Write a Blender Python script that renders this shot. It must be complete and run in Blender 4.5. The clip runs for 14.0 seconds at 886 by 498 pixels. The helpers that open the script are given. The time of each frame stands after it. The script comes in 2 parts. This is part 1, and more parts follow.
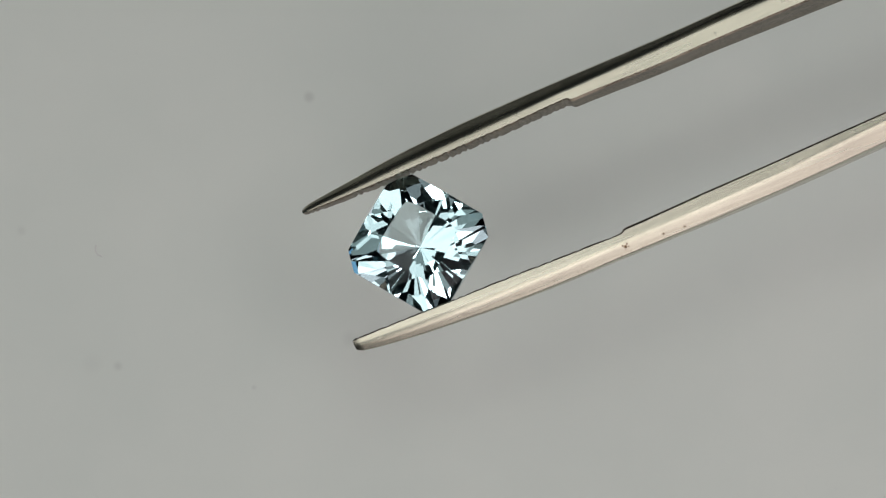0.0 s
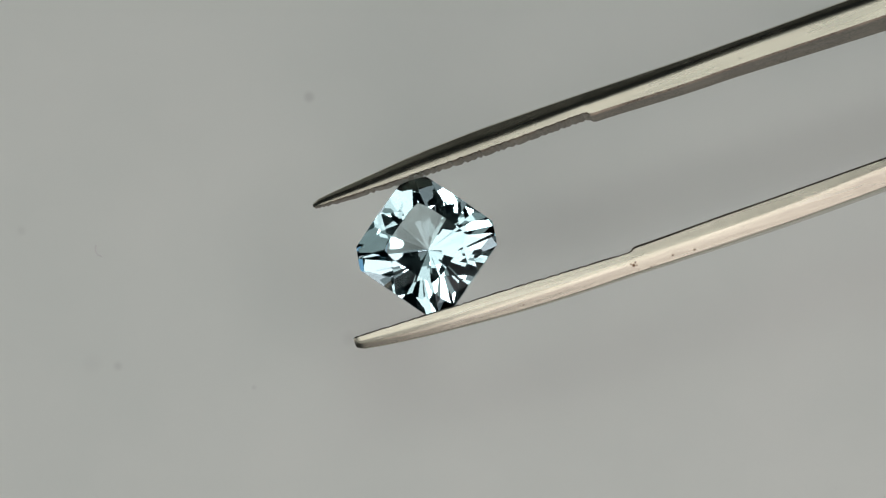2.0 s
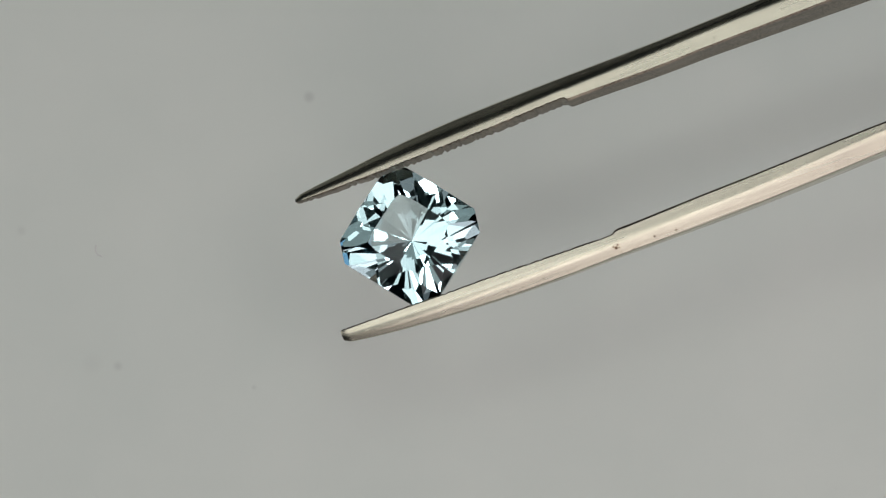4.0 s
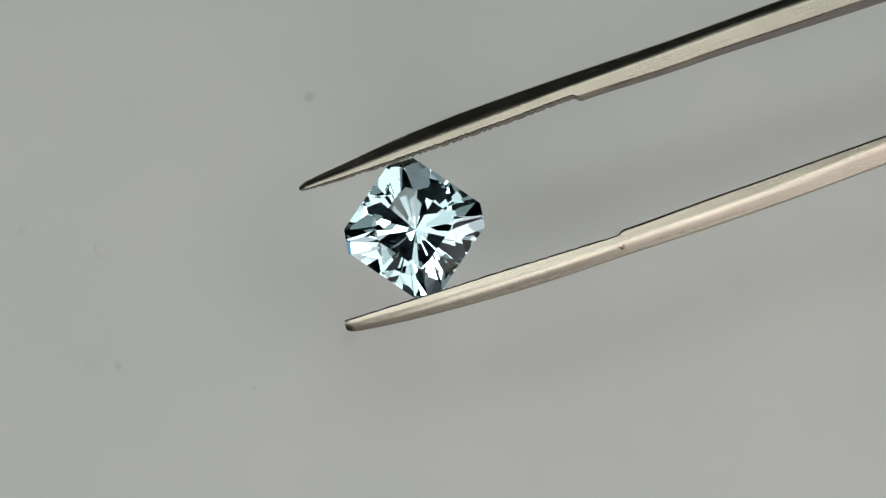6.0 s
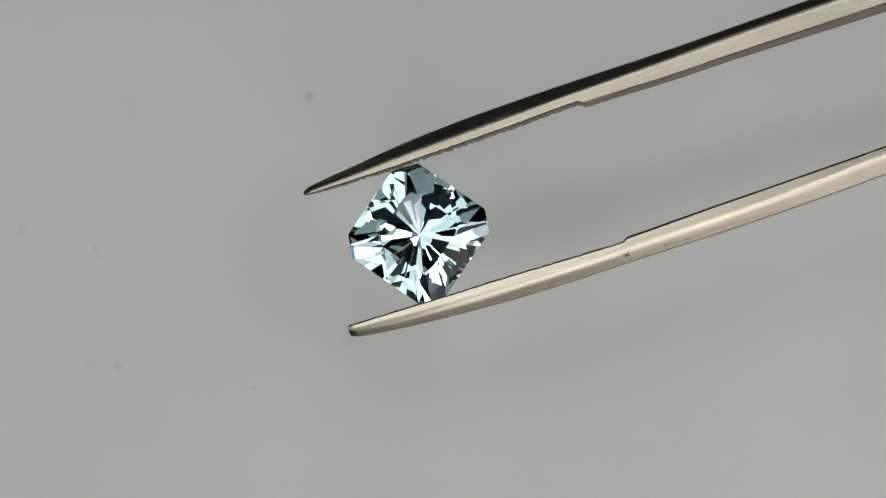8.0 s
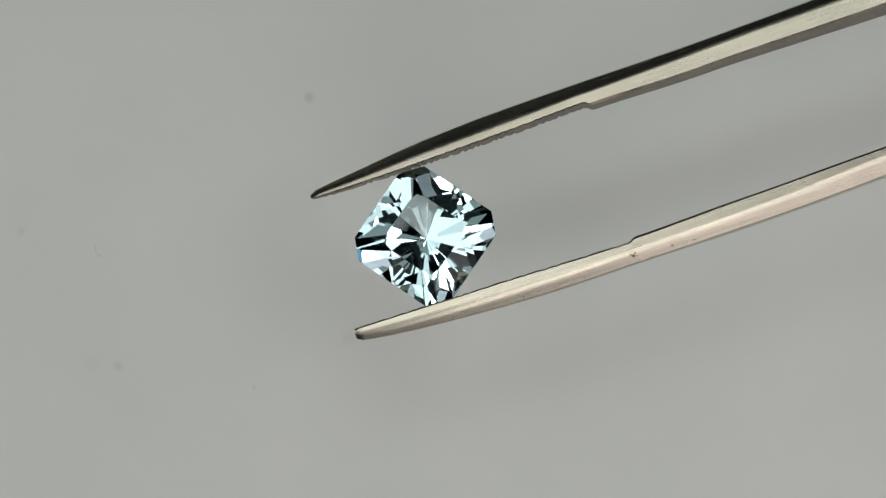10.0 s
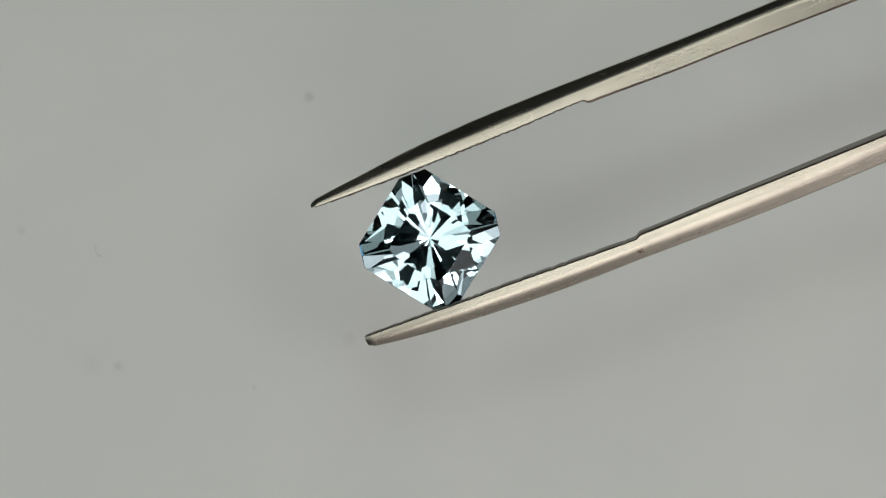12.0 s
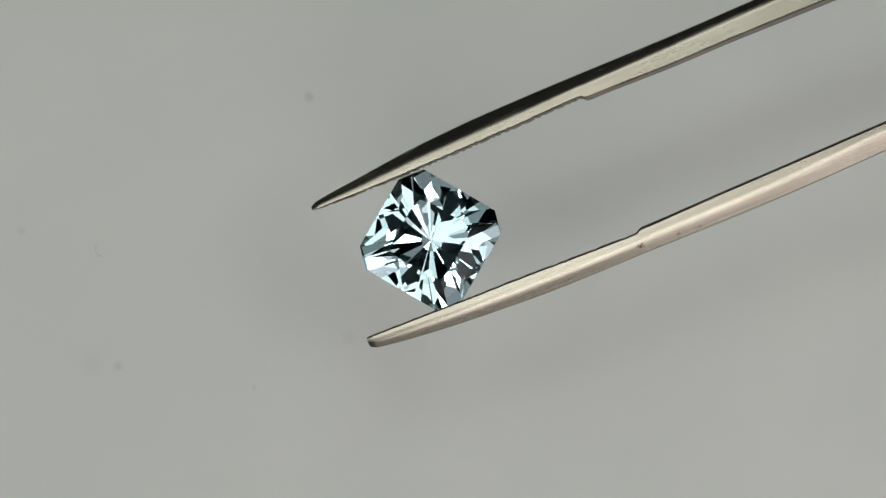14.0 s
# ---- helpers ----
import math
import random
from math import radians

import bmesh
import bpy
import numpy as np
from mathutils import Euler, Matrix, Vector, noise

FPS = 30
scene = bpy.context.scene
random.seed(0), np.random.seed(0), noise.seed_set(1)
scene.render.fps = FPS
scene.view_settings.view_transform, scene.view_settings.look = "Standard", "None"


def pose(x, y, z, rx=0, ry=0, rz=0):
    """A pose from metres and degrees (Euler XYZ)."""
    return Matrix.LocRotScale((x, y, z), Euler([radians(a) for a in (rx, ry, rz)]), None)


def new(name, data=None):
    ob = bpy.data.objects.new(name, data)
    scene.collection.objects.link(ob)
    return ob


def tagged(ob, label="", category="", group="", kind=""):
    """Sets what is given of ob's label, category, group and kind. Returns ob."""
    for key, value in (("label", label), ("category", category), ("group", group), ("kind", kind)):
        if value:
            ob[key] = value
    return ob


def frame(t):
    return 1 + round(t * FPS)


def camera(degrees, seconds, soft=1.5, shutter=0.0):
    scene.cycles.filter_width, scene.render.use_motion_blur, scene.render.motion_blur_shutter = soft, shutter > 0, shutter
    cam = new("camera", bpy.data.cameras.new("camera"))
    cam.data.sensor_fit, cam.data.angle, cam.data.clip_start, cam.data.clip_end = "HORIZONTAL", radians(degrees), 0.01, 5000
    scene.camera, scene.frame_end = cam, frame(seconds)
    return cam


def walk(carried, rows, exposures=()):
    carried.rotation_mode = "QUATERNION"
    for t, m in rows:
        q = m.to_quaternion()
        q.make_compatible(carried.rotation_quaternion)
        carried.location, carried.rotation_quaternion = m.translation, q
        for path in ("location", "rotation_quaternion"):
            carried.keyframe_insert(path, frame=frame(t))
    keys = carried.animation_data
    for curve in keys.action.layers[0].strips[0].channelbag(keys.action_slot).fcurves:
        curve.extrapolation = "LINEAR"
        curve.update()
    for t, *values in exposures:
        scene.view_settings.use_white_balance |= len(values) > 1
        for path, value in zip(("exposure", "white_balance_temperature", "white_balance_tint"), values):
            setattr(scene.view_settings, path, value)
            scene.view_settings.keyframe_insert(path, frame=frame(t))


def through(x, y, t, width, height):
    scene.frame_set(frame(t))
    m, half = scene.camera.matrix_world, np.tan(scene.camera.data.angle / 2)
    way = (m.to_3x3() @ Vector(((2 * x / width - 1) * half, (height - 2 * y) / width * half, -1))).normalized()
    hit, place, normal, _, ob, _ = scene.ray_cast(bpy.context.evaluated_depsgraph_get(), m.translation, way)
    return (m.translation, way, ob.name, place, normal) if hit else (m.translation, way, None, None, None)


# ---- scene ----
MM = 0.001
EYE_Z = 0.1094          # height of the lens over the board
HELD_Z = EYE_Z - 0.09144  # height of the held stone over the board

# ---------- camera: stands still, looks straight down ----------
cam = camera(30.0, 14.0, soft=1.2)
walk(cam, [(0.0, pose(0, 0, EYE_Z)), (14.0, pose(0, 0, EYE_Z))])

# ---------- world and lamps ----------
world = bpy.data.worlds.new("world")
world.use_nodes = True
world.node_tree.nodes["Background"].inputs[0].default_value = (0.6, 0.7, 0.8, 1)
world.node_tree.nodes["Background"].inputs[1].default_value = 0.05
scene.world = world


def softbox(name, at, sx, sy, power, colour):
    lamp = bpy.data.lights.new(name, "AREA")
    lamp.shape, lamp.size, lamp.size_y = "RECTANGLE", sx, sy
    lamp.energy, lamp.color = power, colour
    ob = new(name, lamp)
    ob.matrix_basis = at
    return ob


# unseen flat lamps tuned to the reflections, round the lens, facing down and inwards
for y, power in ((-0.28, 0.06), (-0.06, 0.225), (0.16, 0.155)):
    softbox("west_panel", pose(-0.185, y, 0.43, 0, -15, 0), 0.25, 0.20, power, (1.0, 0.99, 0.965))
for x, width, power in ((-0.085, 0.19, 0.045), (0.085, 0.11, 0.026)):
    softbox("north_panel", pose(x, 0.275, 0.43, -12, 0, 0), width, 0.27, power, (0.95, 1.0, 0.96))
softbox("key_lamp", pose(0.06, 0.155, 0.43, -20, 6, 0), 0.11, 0.08, 0.165, (0.93, 1.0, 0.97))
softbox("east_lamp", pose(0.21, 0.04, 0.43, 0, 26, 0), 0.09, 0.09, 0.13, (1.0, 0.93, 0.94))
# unseen lamp, added so the board grows brighter and pinker to the bottom right
softbox("near_fill", pose(0.13, -0.17, 0.215, 32, 20, 0), 0.36, 0.24, 0.225, (1.0, 0.87, 0.885))
for x, power in ((-0.03, 0.135), (0.09, 0.08)):
    softbox("south_panel", pose(x, -0.25, 0.43, 15, 0, 0), 0.10, 0.36, power, (1.0, 0.99, 0.95))
for y in (-0.09, 0.09):
    softbox("east_panel", pose(0.27, y, 0.42, 0, 18, 0), 0.31, 0.16, 0.04, (1.0, 0.95, 0.955))
# unseen fills, added to lighten the stone's rim, the lower arm and the board
softbox("south_high_fill", pose(0.06, -0.47, 0.32, 56, 0, 6), 0.50, 0.24, 0.05, (1.0, 0.965, 0.92))
softbox("front_fill", pose(0.24, -0.15, 0.155, 58, 0, 58), 0.46, 0.26, 0.05, (1.0, 0.90, 0.92))
softbox("south_fill", pose(0.09, -0.34, 0.10, 74, 0, 16), 0.30, 0.16, 0.03, (1.0, 0.90, 0.90))
# unseen blue lamps, added to tint and brighten the stone's edge facets
softbox("blue_fill", pose(0.52, 0.06, 0.13, 0, 78, 0), 0.24, 0.42, 0.18, (0.36, 0.68, 1.0))
softbox("blue_fill", pose(-0.52, -0.03, 0.12, 0, -80, 0), 0.22, 0.46, 0.24, (0.55, 0.86, 1.0))


# ---------- materials ----------
def material(name):
    m = bpy.data.materials.new(name)
    m.use_nodes = True
    return m, m.node_tree.nodes, m.node_tree.links, m.node_tree.nodes["Principled BSDF"]


def noise_node(nodes, links, scale, detail=4.0, rough=0.55, coords="Object", stretch=None):
    tc = nodes.new("ShaderNodeTexCoord")
    n = nodes.new("ShaderNodeTexNoise")
    n.inputs["Scale"].default_value, n.inputs["Detail"].default_value = scale, detail
    n.inputs["Roughness"].default_value = rough
    if stretch:
        mp = nodes.new("ShaderNodeMapping")
        mp.inputs["Scale"].default_value = stretch
        links.new(tc.outputs[coords], mp.inputs["Vector"])
        links.new(mp.outputs["Vector"], n.inputs["Vector"])
    else:
        links.new(tc.outputs[coords], n.inputs["Vector"])
    return n


def ramp(nodes, links, source, stops):
    r = nodes.new("ShaderNodeValToRGB")
    el = r.color_ramp.elements
    while len(el) < len(stops):
        el.new(0.5)
    for e, (p, c) in zip(el, stops):
        e.position, e.color = p, (*c, 1) if len(c) == 3 else c
    links.new(source, r.inputs["Fac"])
    return r


def bump(nodes, links, source, strength, distance, bsdf):
    b = nodes.new("ShaderNodeBump")
    b.inputs["Strength"].default_value, b.inputs["Distance"].default_value = strength, distance
    links.new(source, b.inputs["Height"])
    links.new(b.outputs["Normal"], bsdf.inputs["Normal"])
    return b


def spot(nodes, links, centre, radius, soft, coords=None):
    """1 within radius of a point of the object's space, fading to 0."""
    d = nodes.new("ShaderNodeVectorMath")
    d.operation = "DISTANCE"
    d.inputs[1].default_value = centre
    links.new(coords or nodes.new("ShaderNodeTexCoord").outputs["Object"], d.inputs[0])
    r = nodes.new("ShaderNodeMapRange")
    r.interpolation_type = "SMOOTHSTEP"
    for k, v in (("From Min", radius - soft), ("From Max", radius + soft), ("To Min", 1.0), ("To Max", 0.0)):
        r.inputs[k].default_value = v
    links.new(d.outputs["Value"], r.inputs["Value"])
    return r.outputs["Result"]


def blend(nodes, links, fac, a, b):
    m = nodes.new("ShaderNodeMix")
    m.data_type = "RGBA"
    links.new(fac, m.inputs["Factor"])
    for sock, v in ((m.inputs[6], a), (m.inputs[7], b)):
        if isinstance(v, tuple):
            sock.default_value = (*v, 1)
        else:
            links.new(v, sock)
    return m.outputs[2]


def times(nodes, links, a, b):
    m = nodes.new("ShaderNodeMath")
    m.operation = "MULTIPLY"
    links.new(a, m.inputs[0])
    if isinstance(b, float):
        m.inputs[1].default_value = b
    else:
        links.new(b, m.inputs[1])
    return m.outputs[0]


def board_material():
    m, nodes, links, b = material("matte_board")
    n = noise_node(nodes, links, 60.0, 4.0)
    fine = noise_node(nodes, links, 2600.0, 2.0)
    r = ramp(nodes, links, n.outputs["Fac"], [(0.3, (0.646, 0.684, 0.640)), (0.7, (0.698, 0.724, 0.678))])
    colour = r.outputs["Color"]
    # small grey smudges on the board
    for x, y, rad, soft, dark in ((-8.86, 10.06, 0.30, 0.22, 0.27), (-21.5, -7.75, 0.24, 0.22, 0.21), (-12.5, -9.16, 0.14, 0.12, 0.16),
                                  (-27.9, 1.2, 0.25, 0.22, 0.14), (-23.2, -7.6, 0.5, 0.5, 0.07), (-6.2, -5.9, 0.4, 0.3, 0.10)):
        f = spot(nodes, links, (x * MM, y * MM, 0), rad * MM, soft * MM)
        colour = blend(nodes, links, times(nodes, links, f, dark), colour, (0.30, 0.30, 0.29))
    links.new(colour, b.inputs["Base Color"])
    b.inputs["Roughness"].default_value = 0.42
    b.inputs["Specular IOR Level"].default_value = 0.35
    bump(nodes, links, fine.outputs["Fac"], 0.05, 0.00002, b)
    return m


def steel_material(name, base, rough, pitted=0.6, spread=0.52):
    m, nodes, links, b = material(name)
    b.inputs["Metallic"].default_value = 1.0
    brushed = noise_node(nodes, links, 2200.0, 4.0, 0.6, stretch=(0.05, 1.0, 1.0))
    worn = noise_node(nodes, links, 320.0, 5.0, 0.65)
    pits = noise_node(nodes, links, 8500.0, 2.0, 0.5)
    where = noise_node(nodes, links, 420.0, 2.0, 0.5)
    streaks = noise_node(nodes, links, 5200.0, 3.0, 0.6, stretch=(0.02, 1.0, 1.0))
    r = ramp(nodes, links, worn.outputs["Fac"], [(0.28, tuple(c * 0.9 for c in base)), (0.55, base)])
    fine = ramp(nodes, links, streaks.outputs["Fac"], [(0.35, (0, 0, 0)), (0.65, (1, 1, 1))])
    worn_colour = blend(nodes, links, times(nodes, links, fine.outputs["Color"], 0.35), r.outputs["Color"], tuple(c * 0.72 for c in base))
    pit = ramp(nodes, links, pits.outputs["Fac"], [(0.68 - 0.18 * (pitted > 0.8), (0, 0, 0)), (0.73 - 0.15 * (pitted > 0.8), (1, 1, 1))])
    zone = ramp(nodes, links, where.outputs["Fac"], [(spread, (0, 0, 0)), (spread + 0.1, (1, 1, 1))])
    dark = times(nodes, links, times(nodes, links, pit.outputs["Color"], zone.outputs["Color"]), pitted)
    colour = blend(nodes, links, dark, worn_colour, tuple(c * 0.34 for c in base))
    # rusty specks by the step and along the outer edge of the lower arm
    rng = random.Random(4)
    specks = [(10.55, -4.70, 0.08, 0.95), (10.68, -4.58, 0.05, 0.9), (10.42, -4.60, 0.05, 0.8), (10.72, -4.74, 0.04, 0.8), (12.7, -4.82, 0.06, 0.7), (13.9, -4.9, 0.06, 0.7)]
    for k in range(14):
        x = rng.uniform(3.6, 12.2)
        specks.append((x, -4.80 - 0.022 * x + rng.uniform(-0.05, 0.07) + (0.25 if k % 7 == 0 else 0.0), rng.uniform(0.02, 0.045), rng.uniform(0.35, 0.8)))
    tc = nodes.new("ShaderNodeTexCoord")
    flat = nodes.new("ShaderNodeVectorMath")
    flat.operation = "MULTIPLY"
    flat.inputs[1].default_value = (1, 1, 0)
    links.new(tc.outputs["Object"], flat.inputs[0])
    for x, y, rad, k in specks:
        f = spot(nodes, links, (x * MM, y * MM, 0), rad * MM, rad * 0.5 * MM, flat.outputs[0])
        colour = blend(nodes, links, times(nodes, links, f, k), colour, (0.15, 0.085, 0.035))
    links.new(colour, b.inputs["Base Color"])
    rr = ramp(nodes, links, brushed.outputs["Fac"], [(0.3, (rough * 0.9,) * 3), (0.7, (rough * 1.12,) * 3)])
    links.new(rr.outputs["Color"], b.inputs["Roughness"])
    bump(nodes, links, brushed.outputs["Fac"], 0.06, 0.00001, b)
    return m


def plain(name, base, rough, spread=0.1, scale=8.0):
    m, nodes, links, b = material(name)
    n = noise_node(nodes, links, scale, 5.0)
    r = ramp(nodes, links, n.outputs["Fac"], [(0.3, tuple(c * (1 - spread) for c in base)), (0.7, tuple(c * (1 + spread) for c in base))])
    links.new(r.outputs["Color"], b.inputs["Base Color"])
    b.inputs["Roughness"].default_value = rough
    return m


def gem_material():
    """Clear pale aqua crystal."""
    m = bpy.data.materials.new("aqua_gem")
    m.use_nodes = True
    nodes, links = m.node_tree.nodes, m.node_tree.links
    nodes.remove(nodes["Principled BSDF"])
    g = nodes.new("ShaderNodeBsdfGlass")
    g.inputs["Color"].default_value = (0.898, 0.978, 0.994, 1)
    g.inputs["Roughness"].default_value = 0.0
    g.inputs["IOR"].default_value = 1.62
    links.new(g.outputs[0], nodes["Material Output"].inputs["Surface"])
    return m


BOARD = board_material()
STEEL = steel_material("polished_steel", (0.63, 0.605, 0.50), 0.26)
GROUND_STEEL = steel_material("ground_steel", (0.27, 0.235, 0.185), 0.42, 0.9, 0.36)
GEM = gem_material()
# dark teal of the unseen walls, chosen for the stone's dark facets
DARK_WALL = plain("unseen_dark_wall", (0.026, 0.050, 0.064), 0.8)
FLOOR_MAT = plain("dark_floor", (0.06, 0.05, 0.045), 0.6)
TABLE_MAT = plain("table_wood", (0.16, 0.10, 0.06), 0.45, 0.25, 14.0)
DUST = plain("grey_dust", (0.66, 0.66, 0.645), 0.9)


# ---------- helpers of this scene ----------
def part(name, bm, mat, parent=None, label="", smooth=False):
    me = bpy.data.meshes.new(name)
    bmesh.ops.recalc_face_normals(bm, faces=bm.faces)
    bm.to_mesh(me)
    bm.free()
    me.materials.append(mat)
    for p in me.polygons:
        p.use_smooth = smooth
    ob = new(name, me)
    if parent:
        ob.parent = parent
    if label:
        ob["label"] = label
    return ob


def box_mesh(x0, y0, z0, x1, y1, z1, bevel=0.0):
    bm = bmesh.new()
    bmesh.ops.create_cube(bm, size=1.0, matrix=Matrix.Translation(((x0 + x1) / 2, (y0 + y1) / 2, (z0 + z1) / 2)) @ Matrix.Diagonal((x1 - x0, y1 - y0, z1 - z0, 1)))
    if bevel:
        bmesh.ops.bevel(bm, geom=list(bm.edges), offset=bevel, segments=2, affect="EDGES")
    return bm


# ---------- unseen room, plain, its walls and ceiling dark to deepen reflections ---
def room():
    w, h, f, t = 1.3, 1.5, -0.75, 0.1
    tagged(part("floor", box_mesh(-w, -w, f - t, w, w, f), FLOOR_MAT), "dark plain floor below the table", "floor", kind="structure")
    tagged(part("ceiling", box_mesh(-w, -w, h, w, w, h + t), DARK_WALL), "unseen dark plain ceiling, added to darken the reflections", "ceiling", kind="structure")
    for name, (a, b, c, d) in (("wall_north", (-w, w, w, w + t)), ("wall_south", (-w, -w - t, w, -w)),
                               ("wall_east", (w, -w, w + t, w)), ("wall_west", (-w - t, -w, -w, w))):
        tagged(part(name, box_mesh(a, b, f, c, d, h), DARK_WALL), "unseen dark matt wall, added to darken the reflections", "wall", kind="structure")


def work_table():
    base = tagged(new("work_table"), "brown wooden work table under the pale board", "table")
    base.matrix_basis = pose(0, 0, -0.75)
    part("tabletop", box_mesh(-0.6, -0.42, 0.715, 0.6, 0.42, 0.745, 0.004), TABLE_MAT, base)
    for sx in (-1, 1):
        for sy in (-1, 1):
            part("leg", box_mesh(sx * 0.55 - 0.03, sy * 0.37 - 0.03, 0, sx * 0.55 + 0.03, sy * 0.37 + 0.03, 0.715, 0.003), TABLE_MAT, base)


def backdrop_board():
    tagged(part("backdrop_board", box_mesh(-0.30, -0.22, -0.005, 0.30, 0.22, 0.0, 0.001), BOARD),
           "smooth pale grey matte board lying flat on the table", "backdrop board")


def lint_fibre():
    """A short bent thread lying on the board."""
    bm = bmesh.new()
    pts = [(-22.95, 0.25), (-23.0, 0.0), (-22.95, -0.25), (-22.8, -0.42), (-22.55, -0.5)]
    r, rings = 0.035, []
    for k, (x, y) in enumerate(pts):
        x0, y0 = pts[max(k - 1, 0)]
        x1, y1 = pts[min(k + 1, len(pts) - 1)]
        t = Vector((x1 - x0, y1 - y0, 0)).normalized()
        side = Vector((-t.y, t.x, 0))
        rings.append([bm.verts.new((Vector((x, y, r)) + side * r * math.cos(a) + Vector((0, 0, r * math.sin(a)))) * MM) for a in (i * math.pi / 3 for i in range(6))])
    for a, b in zip(rings, rings[1:]):
        for i in range(6):
            bm.faces.new((a[i], a[(i + 1) % 6], b[(i + 1) % 6], b[i]))
    bm.faces.new(rings[0])
    bm.faces.new(rings[-1])
    tagged(part("lint_fibre", bm, DUST, smooth=True), "tiny bent grey lint fibre on the pale board", "lint")


# ---------- tweezers ----------
# half outlines along the arm, millimetres from the stone's centre: along, inner face, outer face, half depth
UPPER = [(-5.6, 3.99, 4.26, 0.3), (-5.2, 3.95, 4.43, 0.37), (-2.5, 3.87, 4.73, 0.55), (0.5, 3.85, 5.05, 0.69), (4.0, 3.88, 5.25, 0.81),
         (7.0, 3.92, 5.30, 0.9), (10.7, 4.00, 5.29, 1.01), (16.0, 3.79, 5.24, 1.2), (20.0, 3.75, 5.27, 1.4), (28.0, 3.68, 5.36, 1.9),
         (45.0, 3.7, 5.3, 3.4), (70.0, 4.0, 5.4, 4.6), (95.0, 3.2, 4.5, 4.8), (120.0, 1.2, 2.4, 4.6), (134.0, 0.12, 1.3, 4.4)]
LOWER = [(-5.5, 3.68, 4.28, 0.3), (-5.1, 3.68, 4.46, 0.37), (-2.5, 3.71, 4.78, 0.55), (0.5, 3.76, 4.99, 0.69), (4.0, 3.79, 5.15, 0.81),
         (7.0, 3.86, 5.19, 0.9), (10.7, 3.90, 5.14, 1.01), (16.0, 3.66, 5.13, 1.2), (20.0, 3.53, 5.05, 1.4), (28.0, 3.36, 4.77, 1.9),
         (45.0, 3.4, 4.9, 3.4), (70.0, 3.9, 5.3, 4.6), (95.0, 3.2, 4.5, 4.8), (120.0, 1.2, 2.4, 4.6), (134.0, 0.12, 1.3, 4.4)]
# the ridge between the front face and the outer face: along, share of the width
UPPER_RIDGE = [(-5.6, 0.46), (0.0, 0.44), (6.0, 0.43), (10.5, 0.47), (16.0, 0.61), (21.0, 0.66), (40.0, 0.6), (134.0, 0.5)]
LOWER_RIDGE = [(-5.6, 0.52), (0.0, 0.50), (6.0, 0.47), (10.5, 0.46), (16.0, 0.50), (20.0, 0.47), (25.5, 0.35), (40.0, 0.4), (134.0, 0.5)]
NOTCH = 10.6
FRONT_SLOPE, OUTER_SLOPE, EDGE_SLOPE = 3.0, 30.0, 36.0  # degrees off the plane of the arms


def between(table, x, column):
    xs, ys = [r[0] for r in table], [r[column] for r in table]
    for i in range(len(xs) - 1):
        if x <= xs[i + 1] or i == len(xs) - 2:
            x0, x1 = xs[i], xs[i + 1]
            m0 = (ys[i + 1] - ys[max(i - 1, 0)]) / (xs[i + 1] - xs[max(i - 1, 0)])
            j = min(i + 2, len(xs) - 1)
            m1 = (ys[j] - ys[i]) / (xs[j] - xs[i])
            s, h = (x - x0) / (x1 - x0), x1 - x0
            return ((2 * s**3 - 3 * s**2 + 1) * ys[i] + (s**3 - 2 * s**2 + s) * h * m0
                    + (-2 * s**3 + 3 * s**2) * ys[i + 1] + (s**3 - s**2) * h * m1)


def section(width, half, ridge, x):
    """Half of the arm's cross-section from the inner face over the front ridge to the outer edge: share of the width, share of the depth."""
    b = min(0.095 / width, 0.15)
    w = 0.13 + 0.10 * max(0.0, min(1.0, (11.0 - x) / 14.0))
    down = lambda share, angle: share * width * math.tan(radians(angle)) / half
    zr = 1.0 - down(ridge - b, FRONT_SLOPE)

    def at(f):
        if f <= ridge:
            return 1.0 - down(f - b, FRONT_SLOPE)
        g = (f - ridge) / (1.0 - ridge)
        return zr - (down(f - ridge, OUTER_SLOPE) * (1 - g / 2) + down(f - ridge, EDGE_SLOPE) * g / 2)

    pts = [(0.0, 1.0 - 0.13 * min(1.0, 0.6 / half)), (b, 1.0), (b + 0.02, at(b + 0.02)), (ridge - w - 0.03, at(ridge - w - 0.03))]
    p0, p1, p2 = (ridge - w, at(ridge - w)), (ridge, zr), (ridge + w, at(ridge + w))
    for k in range(7):
        u = k / 6
        pts.append(tuple((1 - u) ** 2 * p0[i] + 2 * u * (1 - u) * p1[i] + u * u * p2[i] for i in (0, 1)))
    end = max(at(0.96), 0.16)
    mid = (ridge + w + 0.93) / 2
    pts += [(ridge + w + 0.03, at(ridge + w + 0.03)), (mid, at(mid)), (0.93, max(at(0.93), 0.2)), (0.965, end), (0.99, end - 0.07), (1.0, end * 0.5), (1.0, 0.0)]
    return pts


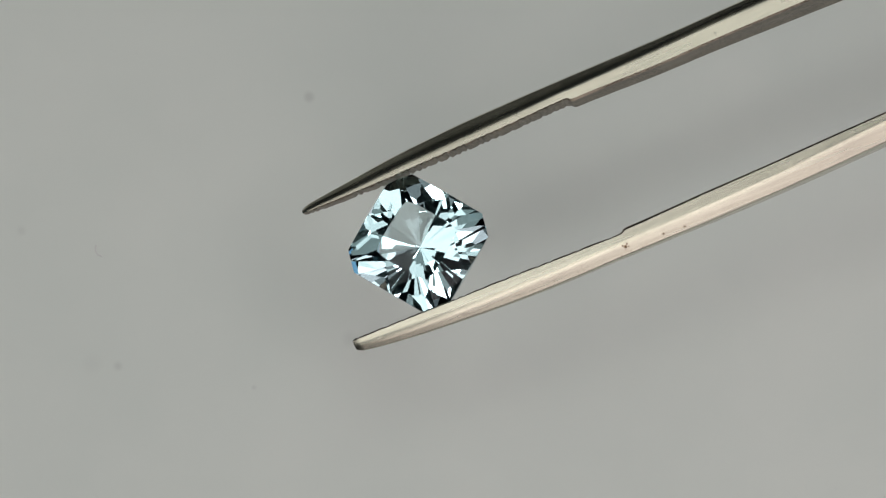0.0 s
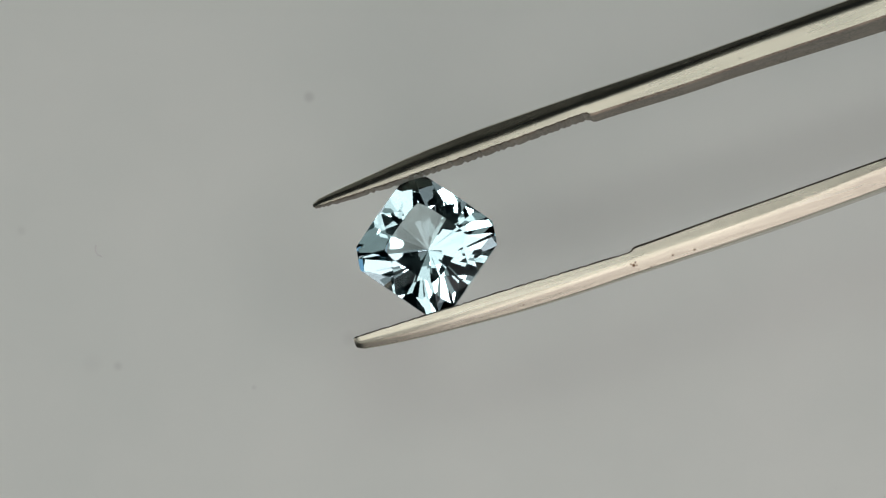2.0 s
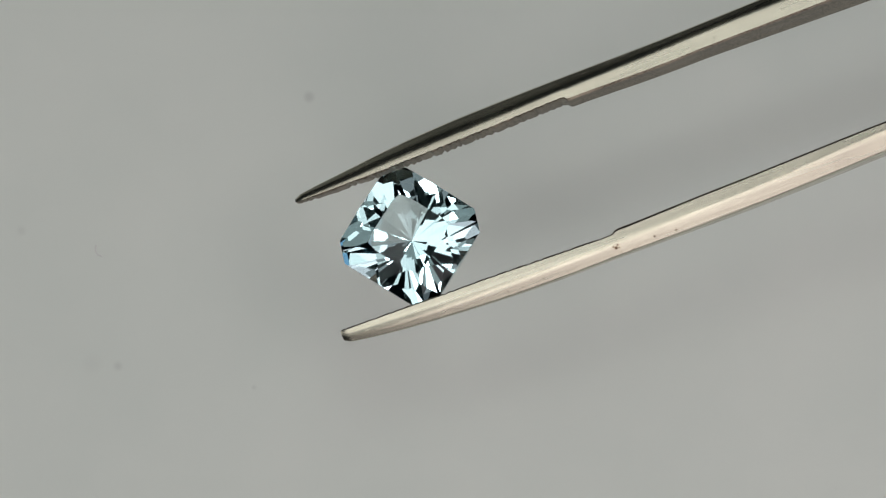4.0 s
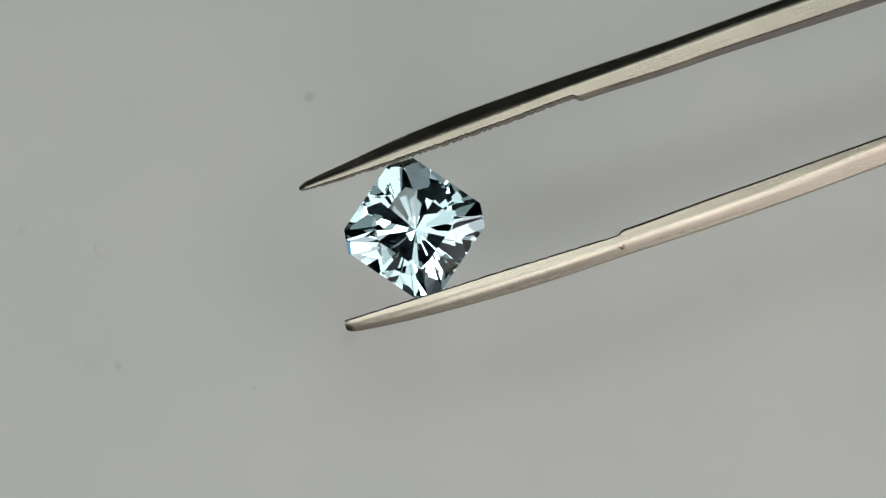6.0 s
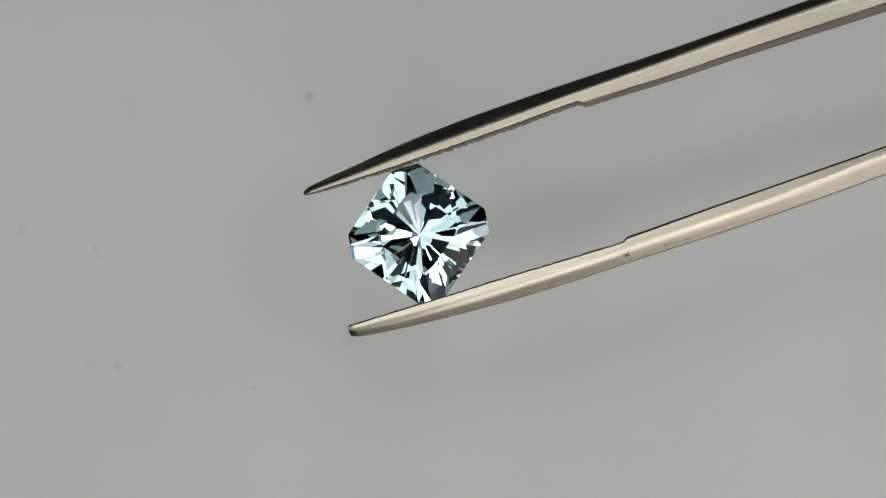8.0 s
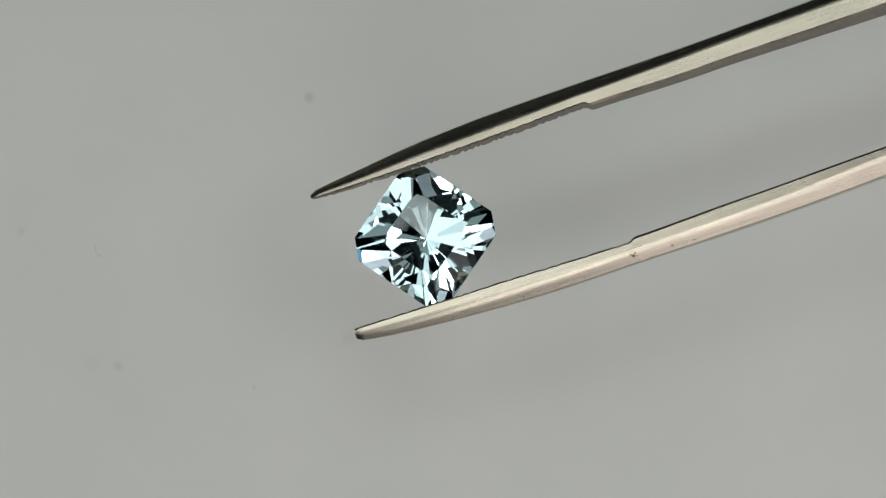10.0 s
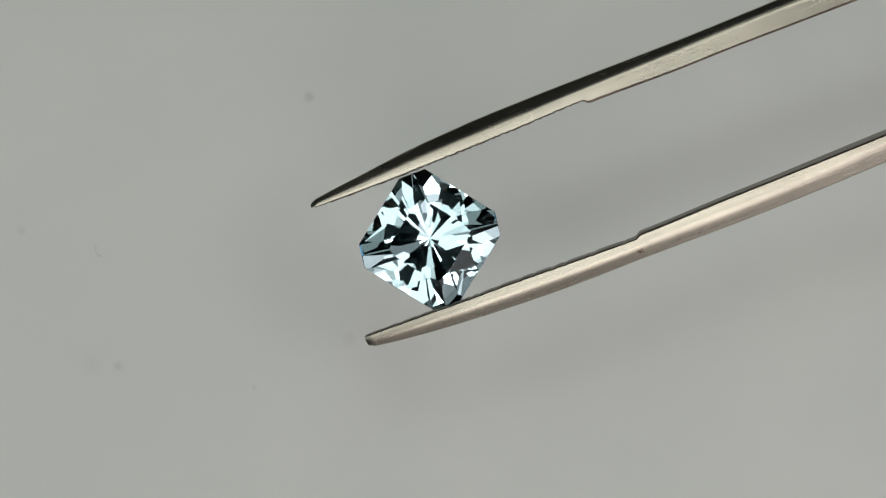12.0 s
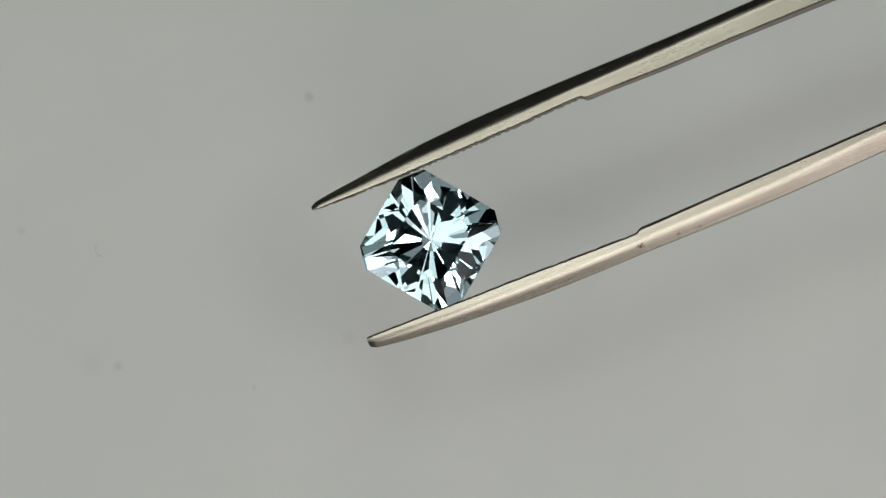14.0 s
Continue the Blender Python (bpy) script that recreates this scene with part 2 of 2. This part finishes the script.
def arm(table, ridges, side, parent):
    """One spring arm: two long faces that meet in a front ridge, flat inside, with worn cross-cut teeth from the tip to a small step."""
    rng = random.Random(5 if side > 0 else 9)
    stations = []
    x, tooth = table[0][0], 0
    while x < NOTCH - 0.15:
        cut = rng.uniform(-0.012, 0.03) if tooth % 2 == 0 else rng.uniform(0.0, 0.12 if side > 0 else 0.075)
        stations.append((x, cut))
        x += (0.19 + rng.uniform(-0.08, 0.08)) if x > -5.0 else 0.12
        tooth += 1
    step = 0.19 if side > 0 else 0.15
    stations += [(NOTCH - 0.1, 0.04), (NOTCH + 0.06, 0.0), (NOTCH + 0.2, -0.8 * step), (NOTCH + 0.36, -step)]
    x = NOTCH + 1.0
    while x < 134.0:
        stations.append((x, -step * max(0.0, 1 - (x - NOTCH) / 8.0)))
        x += 0.8 if x < 30 else 4.0
    stations.append((134.0, 0.0))
    bm = bmesh.new()
    rings = []
    for x, cut in stations:
        yi, yo, zd = (between(table, x, c) for c in (1, 2, 3))
        front = section(yo - yi, zd, between(ridges, x, 1), x)
        rings.append([bm.verts.new((x * MM, side * (yi + (yo - yi) * f + cut * (1 - f) ** (14 if cut > -0.015 else 2.5)) * MM, z * zd * MM))
                      for f, z in front + [(f, -z) for f, z in front[-2::-1]]])
    for a, b in zip(rings, rings[1:]):
        for k in range(len(a)):
            bm.faces.new((a[k], a[(k + 1) % len(a)], b[(k + 1) % len(a)], b[k]))
        for k in (0, 1, -2, -1):
            bm.edges.get((a[k], b[k])).smooth = False
    bm.faces.new(rings[0])
    bm.faces.new(rings[-1])
    bmesh.ops.bevel(bm, geom=[e for e in bm.edges if all(v in rings[0] for v in e.verts)], offset=0.06 * MM, segments=2, affect="EDGES")
    ob = part("arm", bm, STEEL, parent, "polished steel arm with a serrated inner grip")
    me = ob.data
    me.materials.append(GROUND_STEEL)
    for p in me.polygons:
        inner = p.normal.y * side < -0.45
        p.use_smooth = not (inner or abs(p.normal.x) > 0.8)
        p.material_index = 1 if inner else 0
    return ob


def tweezers():
    base = tagged(new("tweezers"), "polished steel gem tweezers gripping a stone between serrated tips", "tweezers")
    arm(UPPER, UPPER_RIDGE, 1, base)
    arm(LOWER, LOWER_RIDGE, -1, base)
    bm = box_mesh(0.1305, -0.00135, -0.0044, 0.139, 0.00135, 0.0044, 0.0005)
    part("heel", bm, STEEL, base, "welded steel heel that joins both arms")
    return base


# ---------- the stone ----------
def polyhedron(planes):
    """The convex solid inside all planes (normal, distance), as a bmesh of flat polygons."""
    n = np.array([p[0] for p in planes])
    d = np.array([p[1] for p in planes])
    idx = np.array([(i, j, k) for i in range(len(n)) for j in range(i) for k in range(j)])
    a = n[idx]
    det = np.linalg.det(a)
    good = np.abs(det) > 1e-7
    pts = np.linalg.solve(a[good], d[idx[good]][..., None])[..., 0]
    pts = pts[(pts @ n.T <= d + 1e-6).all(1)]
    corners = []
    for p in pts:
        if all(np.linalg.norm(p - q) > 2e-4 for q in corners):
            corners.append(p)
    bm = bmesh.new()
    verts = [bm.verts.new(p) for p in corners]
    for m, dist in planes:
        on = [i for i, p in enumerate(corners) if abs(float(p @ np.array(m)) - dist) < 4e-4]
        if len(on) < 3:
            continue
        c = sum((verts[i].co for i in on), Vector()) / len(on)
        u = (verts[on[0]].co - c).normalized()
        w = Vector(m).cross(u)
        on.sort(key=lambda i: math.atan2((verts[i].co - c).dot(w), (verts[i].co - c).dot(u)))
        try:
            bm.faces.new([verts[i] for i in on])
        except ValueError:
            pass
    return bm


FLAT, CORNER, GIRDLE = 3.22, 3.88, 0.13


def girdle_support(azimuth):
    """The girdle's reach in a direction."""
    reach = 0.0
    for k in range(4):
        for s in (-1, 1):
            # corner facet k faces 90 k degrees; its half width follows from the two flats
            hw = FLAT * math.sqrt(2) - CORNER
            p = Vector((CORNER, s * hw))
            c, sn = math.cos(radians(90 * k)), math.sin(radians(90 * k))
            q = (p.x * c - p.y * sn, p.x * sn + p.y * c)
            reach = max(reach, q[0] * math.cos(radians(azimuth)) + q[1] * math.sin(radians(azimuth)))
    return reach


def gemstone():
    planes, rng = [], random.Random(11)

    def facet(angle, azimuth, through):
        """A facet plane through a point: angle from the table's plane, crown positive, pavilion negative."""
        if -46 < angle < -5:
            angle += rng.uniform(-0.4, 0.4)
            azimuth += rng.uniform(-1.2, 1.2)
        a, z = radians(abs(angle)), radians(azimuth)
        n = Vector((math.sin(a) * math.cos(z), math.sin(a) * math.sin(z), math.copysign(math.cos(a), angle)))
        planes.append((tuple(n), n.dot(Vector(through))))

    for k in range(4):
        for az, d in ((90 * k + (7 if k == 1 else 0), CORNER - (0.1 if k == 1 else 0)), (90 * k + 45, FLAT)):
            facet(90, az, (d * math.cos(radians(az)), d * math.sin(radians(az)), 0))

    def rim(angle, az, z):
        d = girdle_support(az)
        facet(angle, az, (d * math.cos(radians(az)), d * math.sin(radians(az)), z))

    def ring(angle, az, r, z):
        facet(angle, az, (r * math.cos(radians(az)), r * math.sin(radians(az)), z))

    depth = 3.52
    for k in range(4):
        side, corner = 90 * k + 45, 90 * k
        for s in (-1, 1):
            facet(-41.2, side + s * 7, (0, 0, -depth))
            facet(-40.7, side + s * 20, (0, 0, -depth))
            facet(-40.3, corner + s * 9, (0, 0, -depth))
            ring(-44.5, side + s * 13, 2.15, -depth + 2.15 * 0.862)
            ring(-48.5, side + s * 9, 2.75, -depth + 2.75 * 0.865)
            rim(-60, side + s * 15, -GIRDLE)
        rim(-62, corner, -GIRDLE - 0.1)
    top = GIRDLE + 0.82
    for k in range(4):
        side, corner = 90 * k + 45, 90 * k
        for s in (-1, 1):
            rim(42, side + s * 8, GIRDLE)
            rim(40, side + s * 24, GIRDLE + 0.04)
            ring(31, side + s * 14, 1.95, top)
        rim(34, corner, GIRDLE)
        ring(25, side, 1.75, top)
        ring(27, corner, 2.42, top)
    facet(0.0001, 0, (0, 0, top))
    bm = polyhedron(planes)
    bmesh.ops.scale(bm, vec=(MM, MM, MM), verts=bm.verts)
    bmesh.ops.rotate(bm, cent=(0, 0, 0), matrix=Matrix.Rotation(radians(-7.5), 3, "Z"), verts=bm.verts)
    bmesh.ops.recalc_face_normals(bm, faces=bm.faces)
    base = tagged(new("gemstone"), "pale aqua blue faceted square gemstone with cut corners", "gemstone")
    for name, low, high in (("table", 0.999, 2), ("crown", 0.03, 0.999), ("girdle", -0.03, 0.03), ("pavilion", -2, -0.03)):
        shell, seen = bmesh.new(), {}
        for f in bm.faces:
            if low <= f.normal.z < high:
                shell.faces.new([seen.setdefault(v, None) or seen.update({v: shell.verts.new(v.co)}) or seen[v] for v in f.verts])
        me = bpy.data.meshes.new(name)
        shell.to_mesh(me)
        shell.free()
        me.materials.append(GEM)
        new(name, me).parent = base
    bm.free()
    return base


# ---------- the held things' way ----------
PITCH = 8.0  # degrees by which the tweezers rise towards their heel
LIFT = 0.7  # the arms' front edges stand this far, in mm, before the stone's girdle
# seconds, across, up (mm from the view's middle), nearer (mm), turn in the picture, roll about the arms
HELD = [
    (0.0, -1.44, 0.44, -0.29, 22.5, 9),
    (0.5, -1.44, 0.47, -0.15, 21.9, -0.5),
    (1.0, -1.02, 0.31, 0.15, 18.36, -3),
    (1.3, -1.0, 0.22, 0.05, 17.65, 3),
    (1.5, -0.97, 0.21, 0.01, 17.89, 6.5),
    (2.0, -0.96, 0.3, -0.09, 18.11, 9),
    (2.5, -1.1, -0.28, 0.13, 20.34, 2),
    (2.8, -0.9, -1.03, -0.05, 21.9, -1.5),
    (3.0, -0.55, -0.58, -0.19, 21.11, -8),
    (3.3, -0.65, -0.28, -0.2, 21.5, -4),
    (3.5, -1.51, 0.49, -0.19, 21.62, 1.5),
    (3.7, -1.93, 0.77, -0.39, 21.41, 9),
    (5.8, -1.58, 1.25, -0.2, 17.88, 8),
    (6.0, -1.61, 1.2, -0.2, 18.42, 3),
    (6.5, -1.58, 1.22, -0.14, 17.97, 2.2),
    (7.0, -1.55, 1.02, 0.07, 18.04, 0.7),
    (7.5, -1.39, 0.88, -0.02, 18.14, 5),
    (8.0, -1.37, 0.9, -0.06, 18.06, 3),
    (8.2, -1.4, 0.94, -0.18, 17.59, 0.5),
    (10.3, -0.99, 0.72, 0.11, 18.76, 6),
    (10.5, -1.08, 0.66, 0.12, 20.57, 3.5),
    (11.0, -1.23, 0.76, 0.12, 22.03, 2),
    (11.3, -0.82, 0.46, 0.05, 19.5, 4.2),
    (11.5, -0.65, 0.34, 0.01, 19.31, 5),
    (12.0, -0.73, 0.48, 0.31, 21.07, -2.5),
    (12.5, -0.77, 0.52, 0.12, 21.74, 4.2),
    (13.0, -0.62, 0.49, 0.01, 21.29, 2.2),
    (13.5, -0.6, 0.5, 0.05, 21.57, 4.2),
    (14.0, -0.71, 0.52, 0.22, 22.31, 1),
]


def motions(things):
    for thing, pitch in things:
        rows = []
        for t, x, y, near, turn, roll in HELD:
            m = pose(x * MM, y * MM, HELD_Z + near * MM) @ pose(0, 0, 0, 0, 0, turn) @ pose(0, 0, 0, 0, -pitch) @ pose(0, 0, 0, -roll)
            rows.append((t, m @ pose(0, 0, -LIFT * MM)))
        walk(thing, rows)


room()
work_table()
backdrop_board()
lint_fibre()
pair = tweezers()
stone = gemstone()
motions(((pair, PITCH), (stone, 0.0)))
